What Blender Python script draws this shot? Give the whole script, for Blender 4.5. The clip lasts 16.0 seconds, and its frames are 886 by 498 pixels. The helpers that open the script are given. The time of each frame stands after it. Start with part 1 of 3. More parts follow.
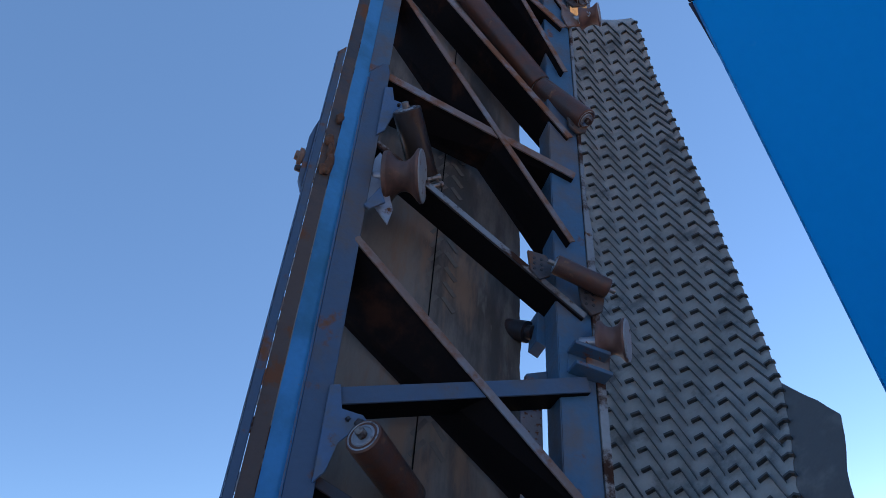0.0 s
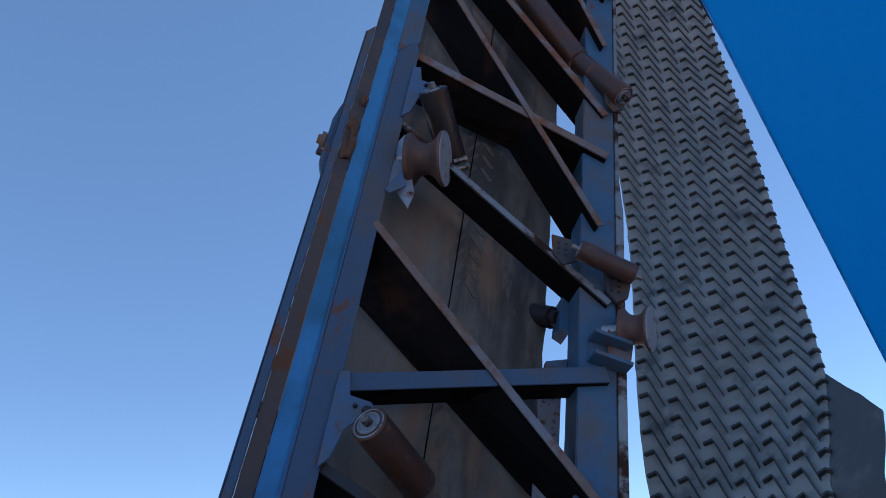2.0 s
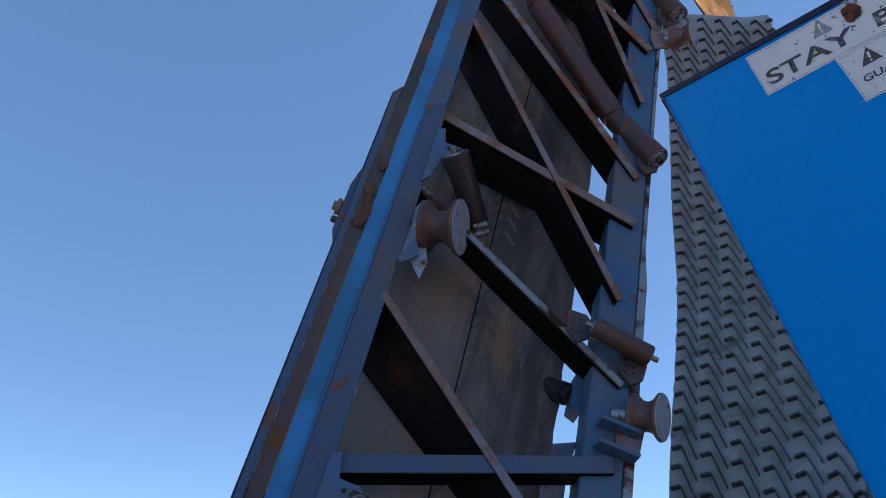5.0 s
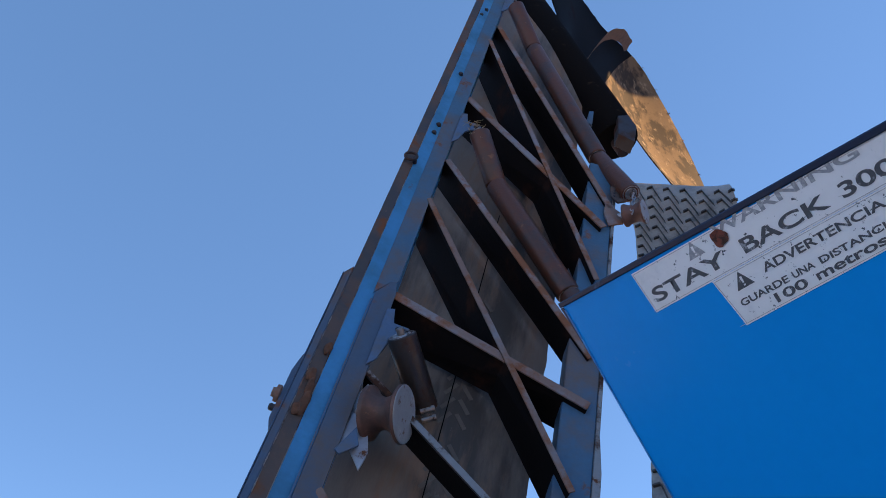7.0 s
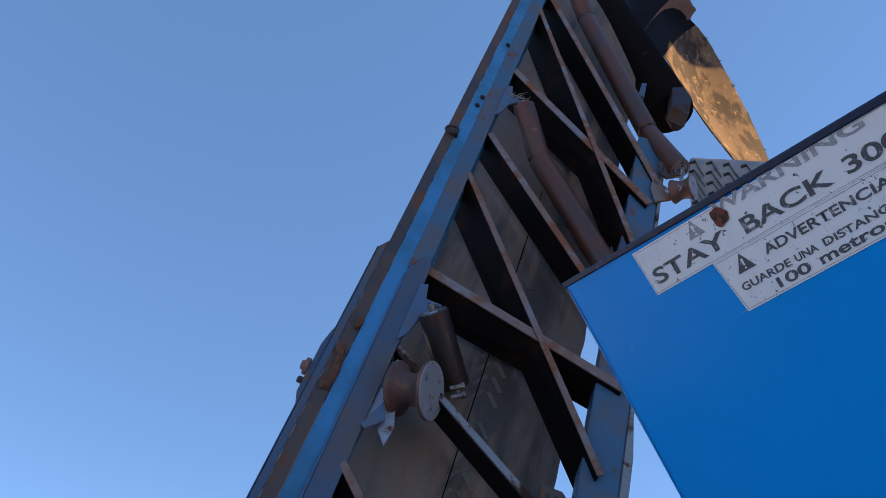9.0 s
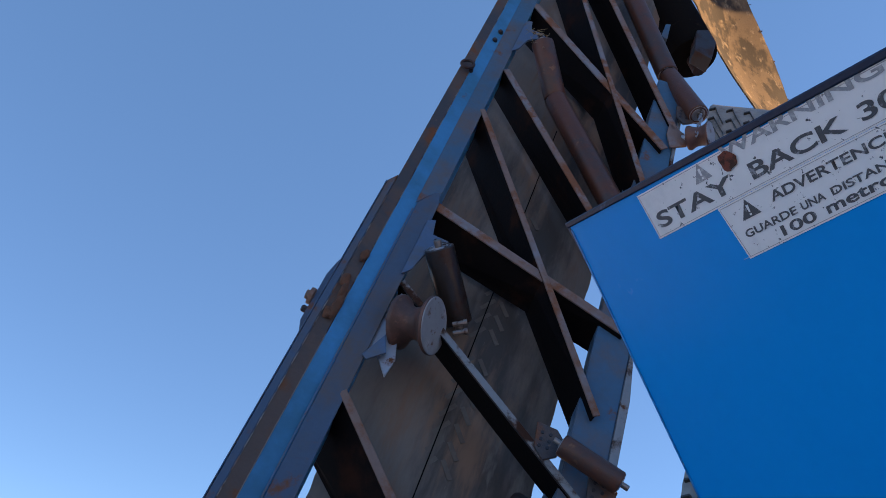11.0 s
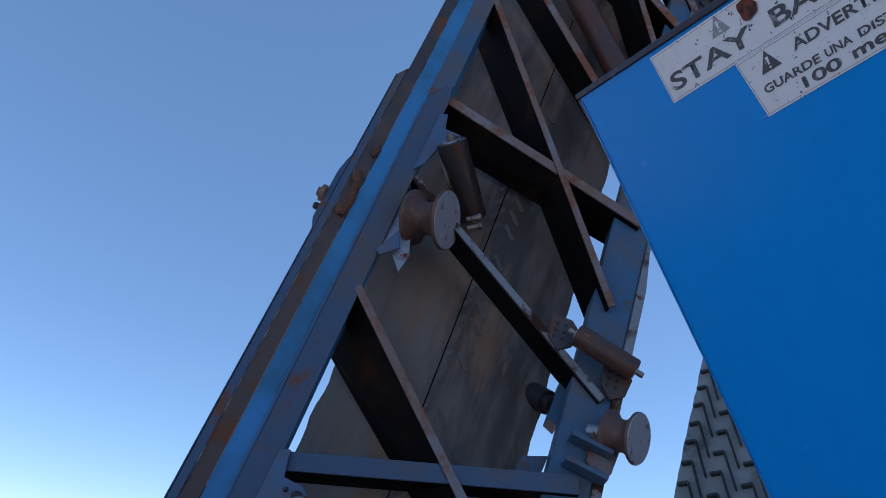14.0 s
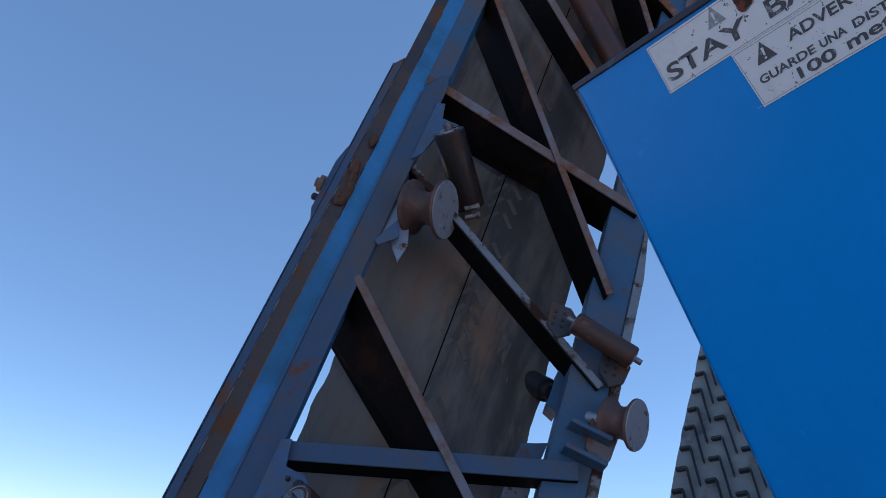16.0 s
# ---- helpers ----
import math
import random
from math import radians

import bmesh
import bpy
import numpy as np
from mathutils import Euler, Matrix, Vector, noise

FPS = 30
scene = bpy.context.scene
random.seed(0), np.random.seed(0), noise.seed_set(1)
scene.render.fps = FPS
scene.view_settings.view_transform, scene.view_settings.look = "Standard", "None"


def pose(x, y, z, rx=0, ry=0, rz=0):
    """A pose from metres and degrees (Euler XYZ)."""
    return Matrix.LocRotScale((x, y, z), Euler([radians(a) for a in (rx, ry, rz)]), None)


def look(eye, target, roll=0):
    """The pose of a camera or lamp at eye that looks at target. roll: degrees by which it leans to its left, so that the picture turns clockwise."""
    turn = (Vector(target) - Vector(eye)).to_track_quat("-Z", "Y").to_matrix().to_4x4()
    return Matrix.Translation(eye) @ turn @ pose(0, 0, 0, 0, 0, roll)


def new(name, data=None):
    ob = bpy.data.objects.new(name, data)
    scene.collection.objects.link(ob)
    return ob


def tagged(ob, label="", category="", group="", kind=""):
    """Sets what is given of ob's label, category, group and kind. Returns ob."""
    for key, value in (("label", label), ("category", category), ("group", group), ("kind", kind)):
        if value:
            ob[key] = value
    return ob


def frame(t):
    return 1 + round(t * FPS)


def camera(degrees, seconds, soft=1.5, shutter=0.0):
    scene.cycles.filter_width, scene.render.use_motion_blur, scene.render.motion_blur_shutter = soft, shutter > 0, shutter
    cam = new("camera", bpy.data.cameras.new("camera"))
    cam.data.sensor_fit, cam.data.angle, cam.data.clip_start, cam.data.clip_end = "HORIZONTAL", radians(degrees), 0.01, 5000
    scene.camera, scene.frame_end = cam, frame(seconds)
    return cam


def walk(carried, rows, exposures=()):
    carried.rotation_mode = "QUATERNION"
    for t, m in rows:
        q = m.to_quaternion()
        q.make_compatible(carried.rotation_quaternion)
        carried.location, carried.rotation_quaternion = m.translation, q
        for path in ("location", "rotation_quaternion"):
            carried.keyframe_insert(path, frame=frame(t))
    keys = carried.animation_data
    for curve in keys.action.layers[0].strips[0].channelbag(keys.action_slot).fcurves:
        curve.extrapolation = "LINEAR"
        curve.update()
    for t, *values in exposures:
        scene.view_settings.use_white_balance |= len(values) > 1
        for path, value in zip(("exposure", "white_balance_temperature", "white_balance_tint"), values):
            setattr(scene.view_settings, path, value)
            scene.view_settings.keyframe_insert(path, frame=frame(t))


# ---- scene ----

cam = camera(61.0, 16.0, soft=0.9)

# seconds, x, y, z, yaw, pitch, roll
PATH = [
    (0, -0.712, 0.133, 1.336, -13.72, 26.92, -7.30),
    (0.5, -0.663, 0.097, 1.355, -12.15, 26.27, -6.26),
    (1, -0.598, 0.098, 1.359, -10.32, 25.96, -5.86),
    (1.5, -0.549, 0.099, 1.370, -8.85, 25.52, -5.01),
    (2, -0.507, 0.104, 1.387, -7.24, 25.06, -4.18),
    (2.5, -0.469, 0.093, 1.412, -5.69, 24.53, -3.36),
    (3, -0.426, 0.074, 1.448, -4.19, 23.54, -2.32),
    (5.5, -0.179, 0.001, 1.653, 0.06, 28.25, 0.46),
    (6, -0.122, -0.020, 1.700, -0.60, 32.50, -0.42),
    (6.5, -0.070, -0.013, 1.723, -0.94, 35.88, -0.62),
    (7, -0.031, 0.010, 1.734, -0.54, 37.66, -0.08),
    (7.5, 0.016, 0.031, 1.748, 0.98, 37.87, 0.84),
    (8, 0.044, 0.038, 1.761, 2.55, 37.16, 1.95),
    (8.5, 0.079, 0.047, 1.770, 4.32, 36.33, 3.02),
    (11, 0.110, 0.067, 1.773, 5.92, 30.79, 7.07),
    (11.5, 0.120, 0.090, 1.757, 5.57, 28.85, 7.38),
    (12, 0.130, 0.090, 1.766, 5.27, 27.19, 6.64),
    (12.5, 0.145, 0.106, 1.766, 5.82, 26.05, 6.08),
    (13, 0.145, 0.109, 1.766, 6.36, 25.14, 5.93),
    (13.5, 0.145, 0.118, 1.760, 6.68, 24.52, 5.85),
    (14, 0.136, 0.130, 1.744, 6.73, 23.77, 6.25),
    (14.5, 0.141, 0.148, 1.739, 6.48, 23.09, 6.44),
    (15, 0.152, 0.149, 1.746, 6.26, 22.63, 6.25),
    (15.5, 0.154, 0.144, 1.745, 6.34, 22.58, 6.05),
    (16, 0.135, 0.119, 1.745, 6.47, 22.88, 5.64),
]
walk(cam, [(t, pose(x, y, z, 90 + p, 0, yaw) @ pose(0, 0, 0, 0, 0, r)) for t, x, y, z, yaw, p, r in PATH],
     [(0, 1.04), (3, 0.95), (5.5, 1.0), (7, 1.18), (8.5, 1.15), (11, 1.03), (13, 0.98), (16, 0.92)])

# ---- daylight ----
SUN_WAY = Vector((0.88, 0.18, 0.42)).normalized()
world = bpy.data.worlds.new("sky")
scene.world = world
world.use_nodes = True
wt = world.node_tree
sky = wt.nodes.new("ShaderNodeTexSky")
sky.sky_type, sky.sun_disc = "NISHITA", False
sky.sun_elevation = math.asin(SUN_WAY.z)
sky.sun_rotation = math.atan2(SUN_WAY.x, SUN_WAY.y)
sky.altitude = 3500
sky.air_density, sky.dust_density, sky.ozone_density = 1.0, 0.0, 3.0
wt.nodes["Background"].inputs[1].default_value = 0.111
clear = wt.nodes.new("ShaderNodeMix")
clear.data_type = "RGBA"
clear.inputs[0].default_value = 0.36
clear.inputs[7].default_value = (0.84, 1.84, 3.8, 1)
wt.links.new(sky.outputs[0], clear.inputs[6])
wt.links.new(clear.outputs[2], wt.nodes["Background"].inputs[0])
sun = new("sun", bpy.data.lights.new("sun", "SUN"))
sun.data.energy, sun.data.angle, sun.data.color = 5.0, radians(0.5), (1.0, 0.60, 0.27)
sun.matrix_world = look(SUN_WAY * 50, (0, 0, 0))


# ---- materials ----
def material(name, base, rough=0.6, metal=0.0, layers=(), bump=0.0, bump_scale=60.0, grain=0.15, grain_scale=40.0, stretch=(1, 1, 1), spec=0.5):
    """A base colour with fine grain, then layers of (colour, scale, start, end, roughness) laid over it by noise."""
    m = bpy.data.materials.new(name)
    m.use_nodes = True
    nt = m.node_tree
    bsdf = nt.nodes["Principled BSDF"]
    bsdf.inputs["Metallic"].default_value = metal
    bsdf.inputs["Specular IOR Level"].default_value = spec
    tc = nt.nodes.new("ShaderNodeTexCoord")
    mp = nt.nodes.new("ShaderNodeMapping")
    mp.inputs["Scale"].default_value = stretch
    nt.links.new(tc.outputs["Object"], mp.inputs[0])

    def noise_at(scale, detail=6.0, rough_=0.6, shift=0.0):
        n = nt.nodes.new("ShaderNodeTexNoise")
        n.inputs["Scale"].default_value, n.inputs["Detail"].default_value, n.inputs["Roughness"].default_value = scale, detail, rough_
        if shift:
            add = nt.nodes.new("ShaderNodeVectorMath")
            add.inputs[1].default_value = (shift, shift * 1.7, shift * 0.6)
            nt.links.new(mp.outputs[0], add.inputs[0])
            nt.links.new(add.outputs[0], n.inputs["Vector"])
        else:
            nt.links.new(mp.outputs[0], n.inputs["Vector"])
        return n.outputs["Fac"]

    def mixed(fac, a, b, kind="RGBA"):
        x = nt.nodes.new("ShaderNodeMix")
        x.data_type = kind
        ins = (6, 7) if kind == "RGBA" else (2, 3)
        nt.links.new(fac, x.inputs[0])
        for i, val in zip(ins, (a, b)):
            if hasattr(val, "is_output"):
                nt.links.new(val, x.inputs[i])
            else:
                x.inputs[i].default_value = (*val, 1) if kind == "RGBA" else val
        return x.outputs[2 if kind == "RGBA" else 0]

    dark, light = [c * (1 - grain) for c in base], [min(1, c * (1 + grain)) for c in base]
    colour = mixed(noise_at(grain_scale), dark, light)
    roughness = None
    rsock = rough
    for k, (c, scale, lo, hi, r) in enumerate(layers):
        ramp = nt.nodes.new("ShaderNodeMapRange")
        ramp.interpolation_type = "SMOOTHSTEP"
        ramp.inputs[1].default_value, ramp.inputs[2].default_value = lo, hi
        nt.links.new(noise_at(scale, 9.0, 0.65, 3.1 + 7.3 * k), ramp.inputs[0])
        colour = mixed(ramp.outputs[0], colour, c)
        rsock = mixed(ramp.outputs[0], rsock, r, "FLOAT")
    nt.links.new(colour, bsdf.inputs["Base Color"])
    if hasattr(rsock, "is_output"):
        nt.links.new(rsock, bsdf.inputs["Roughness"])
    else:
        bsdf.inputs["Roughness"].default_value = rsock
    if bump:
        b = nt.nodes.new("ShaderNodeBump")
        b.inputs["Strength"].default_value, b.inputs["Distance"].default_value = min(1.0, bump), 0.004
        nt.links.new(noise_at(bump_scale, 8.0), b.inputs["Height"])
        nt.links.new(b.outputs[0], bsdf.inputs["Normal"])
    return m


RUST, DEEP_RUST, DUST = (0.16, 0.065, 0.030), (0.065, 0.028, 0.017), (0.22, 0.18, 0.14)
blue_frame = material("worn_blue_frame_paint", (0.045, 0.24, 0.50), 0.34, 0.0,
                      [((0.03, 0.15, 0.27), 2.2, 0.42, 0.70, 0.55), (RUST, 5.0, 0.63, 0.72, 0.85), (DUST, 26.0, 0.66, 0.80, 0.9)], 0.25, 45, spec=0.35)
hanger_blue = material("grimy_hanger_blue", (0.07, 0.13, 0.23), 0.5, 0.1, [((0.10, 0.12, 0.15), 8.0, 0.45, 0.65, 0.5), (RUST, 18.0, 0.60, 0.70, 0.85)], 0.35, 70)
grimy_blue = material("grimy_blue_grey_paint", (0.040, 0.118, 0.21), 0.5, 0.0,
                      [((0.12, 0.105, 0.10), 3.0, 0.42, 0.70, 0.7), (RUST, 6.0, 0.58, 0.68, 0.85), (DUST, 40.0, 0.68, 0.78, 0.9)], 0.35, 60)
flange_brown = material("dark_brown_flange_steel", (0.095, 0.070, 0.060), 0.7, 0.1,
                        [((0.050, 0.050, 0.056), 3.0, 0.45, 0.60, 0.6), (RUST, 7.0, 0.52, 0.66, 0.9), ((0.24, 0.15, 0.10), 26.0, 0.64, 0.74, 0.9)], 0.6, 60)
old_blue = material("dark_grimy_blue_paint", (0.050, 0.092, 0.158), 0.55, 0.0,
                    [((0.098, 0.088, 0.086), 3.0, 0.42, 0.66, 0.7), (RUST, 6.0, 0.56, 0.68, 0.85), (DUST, 40.0, 0.70, 0.80, 0.9)], 0.35, 60)
brown_steel = material("rust_brown_steel", (0.20, 0.137, 0.112), 0.6, 0.1,
                       [((0.20, 0.20, 0.22), 4.0, 0.45, 0.62, 0.6), ((0.20, 0.085, 0.042), 7.0, 0.47, 0.62, 0.9), ((0.26, 0.17, 0.12), 30.0, 0.66, 0.78, 0.9)], 0.5, 70)
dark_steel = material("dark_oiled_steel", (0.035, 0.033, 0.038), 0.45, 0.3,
                      [(DEEP_RUST, 4.0, 0.50, 0.66, 0.8), ((0.25, 0.24, 0.23), 18.0, 0.70, 0.78, 0.35)], 0.3, 60)
# near-black for shade painted on rear legs and belt top; also the seam
shade_seam_black = material("shade_and_seam_black", (0.008, 0.007, 0.0075), 0.6, 0.0, [((0.034, 0.016, 0.011), 3.0, 0.55, 0.72, 0.8)], 0.3, 60, spec=0.03)
worn_edge = material("rubbed_bare_steel", (0.30, 0.27, 0.25), 0.38, 0.7,
                     [(DEEP_RUST, 7.0, 0.48, 0.60, 0.8), (RUST, 22.0, 0.58, 0.70, 0.85)], 0.3, 70)
roller_rust = material("rusty_roller_shell", (0.115, 0.045, 0.026), 0.45, 0.2,
                       [((0.07, 0.046, 0.040), 5.0, 0.45, 0.62, 0.45), ((0.25, 0.13, 0.07), 14.0, 0.60, 0.72, 0.8), ((0.24, 0.15, 0.10), 34.0, 0.68, 0.78, 0.6)], 0.35, 80)
spool_rust = material("dull_red_brown_spool", (0.155, 0.080, 0.062), 0.55, 0.2,
                      [((0.09, 0.055, 0.046), 6.0, 0.45, 0.62, 0.5), ((0.24, 0.13, 0.09), 18.0, 0.60, 0.72, 0.8)], 0.35, 80)
roller_dark = material("polished_dark_roller_shell", (0.055, 0.046, 0.043), 0.30, 0.5,
                       [(DEEP_RUST, 6.0, 0.48, 0.64, 0.7), ((0.40, 0.34, 0.30), 24.0, 0.66, 0.76, 0.4)], 0.3, 80)
spool_face = material("pitted_galvanised_disc", (0.36, 0.37, 0.38), 0.6, 0.35,
                      [((0.20, 0.13, 0.10), 22.0, 0.56, 0.66, 0.85), ((0.50, 0.50, 0.50), 11.0, 0.55, 0.75, 0.5)], 0.4, 90)
zinc = material("dull_zinc_steel", (0.34, 0.36, 0.40), 0.45, 0.6, [(RUST, 14.0, 0.60, 0.70, 0.85)], 0.25, 70)
zinc_dark = material("stained_zinc_cap", (0.30, 0.31, 0.33), 0.4, 0.5, [((0.05, 0.04, 0.035), 16.0, 0.50, 0.62, 0.7)], 0.25, 70)
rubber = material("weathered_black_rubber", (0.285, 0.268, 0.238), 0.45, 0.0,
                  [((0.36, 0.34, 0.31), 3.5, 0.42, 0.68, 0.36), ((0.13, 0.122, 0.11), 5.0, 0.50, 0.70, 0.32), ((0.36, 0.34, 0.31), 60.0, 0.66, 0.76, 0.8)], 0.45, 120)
# same rubber as the sheet, darkened to carry the cleats' shadow lines
shade_dark_cleat = material("scuffed_shade_dark_cleat", (0.040, 0.038, 0.035), 0.42, 0.0,
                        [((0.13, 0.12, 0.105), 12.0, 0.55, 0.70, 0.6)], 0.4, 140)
belt_back = material("dusty_brown_belt_underside", (0.165, 0.140, 0.117), 0.6, 0.0,
                     [((0.050, 0.045, 0.040), 1.1, 0.46, 0.62, 0.65), ((0.19, 0.125, 0.085), 2.6, 0.50, 0.66, 0.8), ((0.14, 0.13, 0.112), 6.5, 0.58, 0.72, 0.7), ((0.19, 0.17, 0.14), 40.0, 0.66, 0.74, 0.8)],
                     0.35, 70, stretch=(2.2, 0.45, 1.0))
belt_dust = material("tan_dusty_belt_face", (0.20, 0.14, 0.08), 0.95, 0.0, [((0.050, 0.038, 0.027), 1.6, 0.46, 0.54, 0.95), ((0.40, 0.30, 0.18), 9.0, 0.55, 0.70, 0.9), ((0.06, 0.045, 0.03), 34.0, 0.60, 0.70, 0.9)], 0.6, 60)
frayed = material("frayed_belt_carcass", (0.17, 0.10, 0.06), 0.95, 0.0, [((0.10, 0.06, 0.035), 16.0, 0.48, 0.62, 0.95)], 0.6, 150)
panel_blue = material("glossy_machine_blue_paint", (0.003, 0.34, 0.88), 0.26, 0.0,
                      [((0.002, 0.30, 0.80), 1.2, 0.45, 0.70, 0.20), ((0.012, 0.33, 0.80), 5.0, 0.62, 0.80, 0.4), ((0.06, 0.24, 0.60), 60.0, 0.72, 0.80, 0.5)], 0.05, 30, grain=0.03, spec=0.11)
panel_rim = material("chipped_navy_edge", (0.006, 0.017, 0.05), 0.4, 0.0, [((0.10, 0.16, 0.26), 14.0, 0.60, 0.72, 0.6), (RUST, 20.0, 0.68, 0.76, 0.9)], 0.3, 60)
decal_white = material("weathered_white_vinyl", (0.90, 0.90, 0.89), 0.5, 0.0,
                       [((0.74, 0.75, 0.76), 8.0, 0.52, 0.72, 0.6), ((0.08, 0.09, 0.11), 90.0, 0.625, 0.65, 0.7)], 0.1, 90, grain=0.06)
ink = material("faded_black_ink", (0.085, 0.088, 0.096), 0.55, 0.0, [((0.32, 0.33, 0.35), 110.0, 0.56, 0.64, 0.6)], 0.0)
pale_ink = material("bleached_grey_ink", (0.33, 0.34, 0.36), 0.55, 0.0, [((0.50, 0.51, 0.52), 100.0, 0.50, 0.62, 0.6)], 0.0)
mud = material("dried_clay_mud", (0.135, 0.066, 0.040), 0.95, 0.0, [((0.10, 0.05, 0.03), 30.0, 0.45, 0.62, 0.95)], 0.8, 120)
straw = material("dry_straw", (0.30, 0.24, 0.14), 0.9, 0.0, (), 0.0)
# unseen ground, kept this pale to bounce light onto panel and undersides
earth = material("pale_bounce_gravel", (0.50, 0.45, 0.39), 0.95, 0.0,
                 [((0.40, 0.37, 0.33), 0.35, 0.42, 0.65, 0.95), ((0.46, 0.42, 0.37), 2.0, 0.55, 0.72, 0.95)], 0.6, 12)


# ---- builders ----
def part(name, bm, mat, parent=None, label="", smooth=False):
    bmesh.ops.recalc_face_normals(bm, faces=bm.faces[:])
    me = bpy.data.meshes.new(name)
    bm.to_mesh(me)
    bm.free()
    me.materials.append(mat)
    if smooth:
        me.shade_smooth()
        me.set_sharp_from_angle(angle=radians(35))
    ob = new(name, me)
    if parent is not None:
        ob.parent = parent
    if label:
        tagged(ob, label)
    return ob


def box(bm, lo, hi, bevel=0.0):
    m = Matrix.LocRotScale([(a + b) / 2 for a, b in zip(lo, hi)], None, [b - a for a, b in zip(lo, hi)])
    made = bmesh.ops.create_cube(bm, size=1.0, matrix=m)["verts"]
    if bevel:
        bmesh.ops.bevel(bm, geom=list({e for v in made for e in v.link_edges}), offset=bevel, segments=2, affect="EDGES", profile=0.6)


def beam(bm, a, b, across, deep, n0, n1, bevel=0.0):
    """A bar from a to b (u, v), from -across to +deep sideways, between depths n0 and n1."""
    a, b = Vector((*a, 0)), Vector((*b, 0))
    along = (b - a).normalized()
    side = Vector((-along.y, along.x, 0))
    vs = []
    for p in (a, b):
        for s, n in ((-across, n0), (deep, n0), (deep, n1), (-across, n1)):
            q = p + side * s
            vs.append(bm.verts.new((q.x, q.y, n)))
    f = [bm.faces.new(vs[:4]), bm.faces.new(vs[4:][::-1])]
    for i in range(4):
        j = (i + 1) % 4
        f.append(bm.faces.new((vs[i], vs[4 + i], vs[4 + j], vs[j])))
    if bevel:
        bmesh.ops.bevel(bm, geom=list({e for x in f for e in x.edges}), offset=bevel, segments=1, affect="EDGES")


def plate(bm, outline, n0, n1, bevel=0.0):
    """A flat plate with the given outline in u, v, between depths n0 and n1."""
    low = [bm.verts.new((u, v, n0)) for u, v in outline]
    top = [bm.verts.new((u, v, n1)) for u, v in outline]
    f = [bm.faces.new(low[::-1]), bm.faces.new(top)]
    for i in range(len(outline)):
        j = (i + 1) % len(outline)
        f.append(bm.faces.new((low[i], low[j], top[j], top[i])))
    if bevel:
        bmesh.ops.bevel(bm, geom=list({e for x in f for e in x.edges}), offset=bevel, segments=1, affect="EDGES")


def turned(bm, a, b, profile, seg=32):
    """A turned body on the axis a to b; profile: (share of the length, radius)."""
    a, b = Vector(a), Vector(b)
    axis = b - a
    frame_ = axis.to_track_quat("Z", "Y").to_matrix()
    x, y = frame_ @ Vector((1, 0, 0)), frame_ @ Vector((0, 1, 0))
    rings = []
    for s, r in profile:
        c = a + axis * s
        rings.append([bm.verts.new(c + (x * math.cos(2 * math.pi * k / seg) + y * math.sin(2 * math.pi * k / seg)) * r) for k in range(seg)])
    for p, q in zip(rings, rings[1:]):
        for k in range(seg):
            j = (k + 1) % seg
            bm.faces.new((p[k], p[j], q[j], q[k]))
    bm.faces.new(rings[0][::-1])
    bm.faces.new(rings[-1])


def blob(bm, at, size, seed, rough=0.35):
    m = Matrix.LocRotScale(at, None, size)
    vs = bmesh.ops.create_icosphere(bm, subdivisions=3, radius=1.0, matrix=m)["verts"]
    for v in vs:
        d = v.co - Vector(at)
        v.co = Vector(at) + d * (1 + rough * noise.noise(Vector(v.co) * 38 + Vector((seed, 0, 0))) + rough * 0.6 * noise.noise(Vector(v.co) * 90))


def mesh_bm():
    return bmesh.new()


# ---- ground ----
bm = mesh_bm()
STEP = 24
for i in range(STEP + 1):
    for j in range(STEP + 1):
        def far(k):
            s = 2 * k / STEP - 1
            return math.copysign(abs(s) ** 3 * 1500 + abs(s) * 20, s)
        x, y = far(i), far(j)
        r = math.hypot(x, y)
        bm.verts.new((x, y, 0.0 if r < 12 else 0.05 * noise.noise(Vector((x, y, 0)) * 0.05)))
bm.verts.ensure_lookup_table()
for i in range(STEP):
    for j in range(STEP):
        a = i * (STEP + 1) + j
        bm.faces.new([bm.verts[k] for k in (a, a + STEP + 1, a + STEP + 2, a + 1)])
ground = tagged(part("ground", bm, earth, None, "unseen grey-brown gravel yard ground, made pale to bounce light"), kind="structure")

# added unseen blue block: shades the conveyor, its gap lets sun onto the belt
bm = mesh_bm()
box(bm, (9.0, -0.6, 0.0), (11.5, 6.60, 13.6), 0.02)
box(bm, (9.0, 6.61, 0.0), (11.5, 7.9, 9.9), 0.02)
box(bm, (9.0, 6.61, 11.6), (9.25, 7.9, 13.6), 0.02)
tagged(part("sun_block_wall", bm, material("plain_blue_sun_block", (0.02, 0.09, 0.28), 0.5, 0.0, [((0.10, 0.10, 0.11), 1.0, 0.5, 0.7, 0.7)], 0.1, 10), None, "plain blue unseen wall added to block the sun, with a gap"), kind="structure")

# ---- the conveyor: u across, v along, n out of its underside ----
CONV = Matrix(((0.96798, 0.21309, 0.13266, -0.2222), (0.0897, 0.19995, -0.97569, 2.7729), (-0.23444, 0.95635, 0.17443, 3.6146), (0, 0, 0, 1)))
FOOT, HEAD = -3.75, 4.35
conveyor = tagged(new("belt_conveyor"), "tall folded blue steel belt conveyor with rusty lattice bracing and rollers", "conveyor")
conveyor.matrix_world = CONV

# left stringer: folded section, swept along v
bm = mesh_bm()
SECTION = [(-0.004, 0.0), (-0.088, 0.012), (-0.150, 0.032), (-0.150, 0.020), (-0.086, 0.000), (-0.016, -0.012), (-0.016, -0.10), (-0.004, -0.10)]


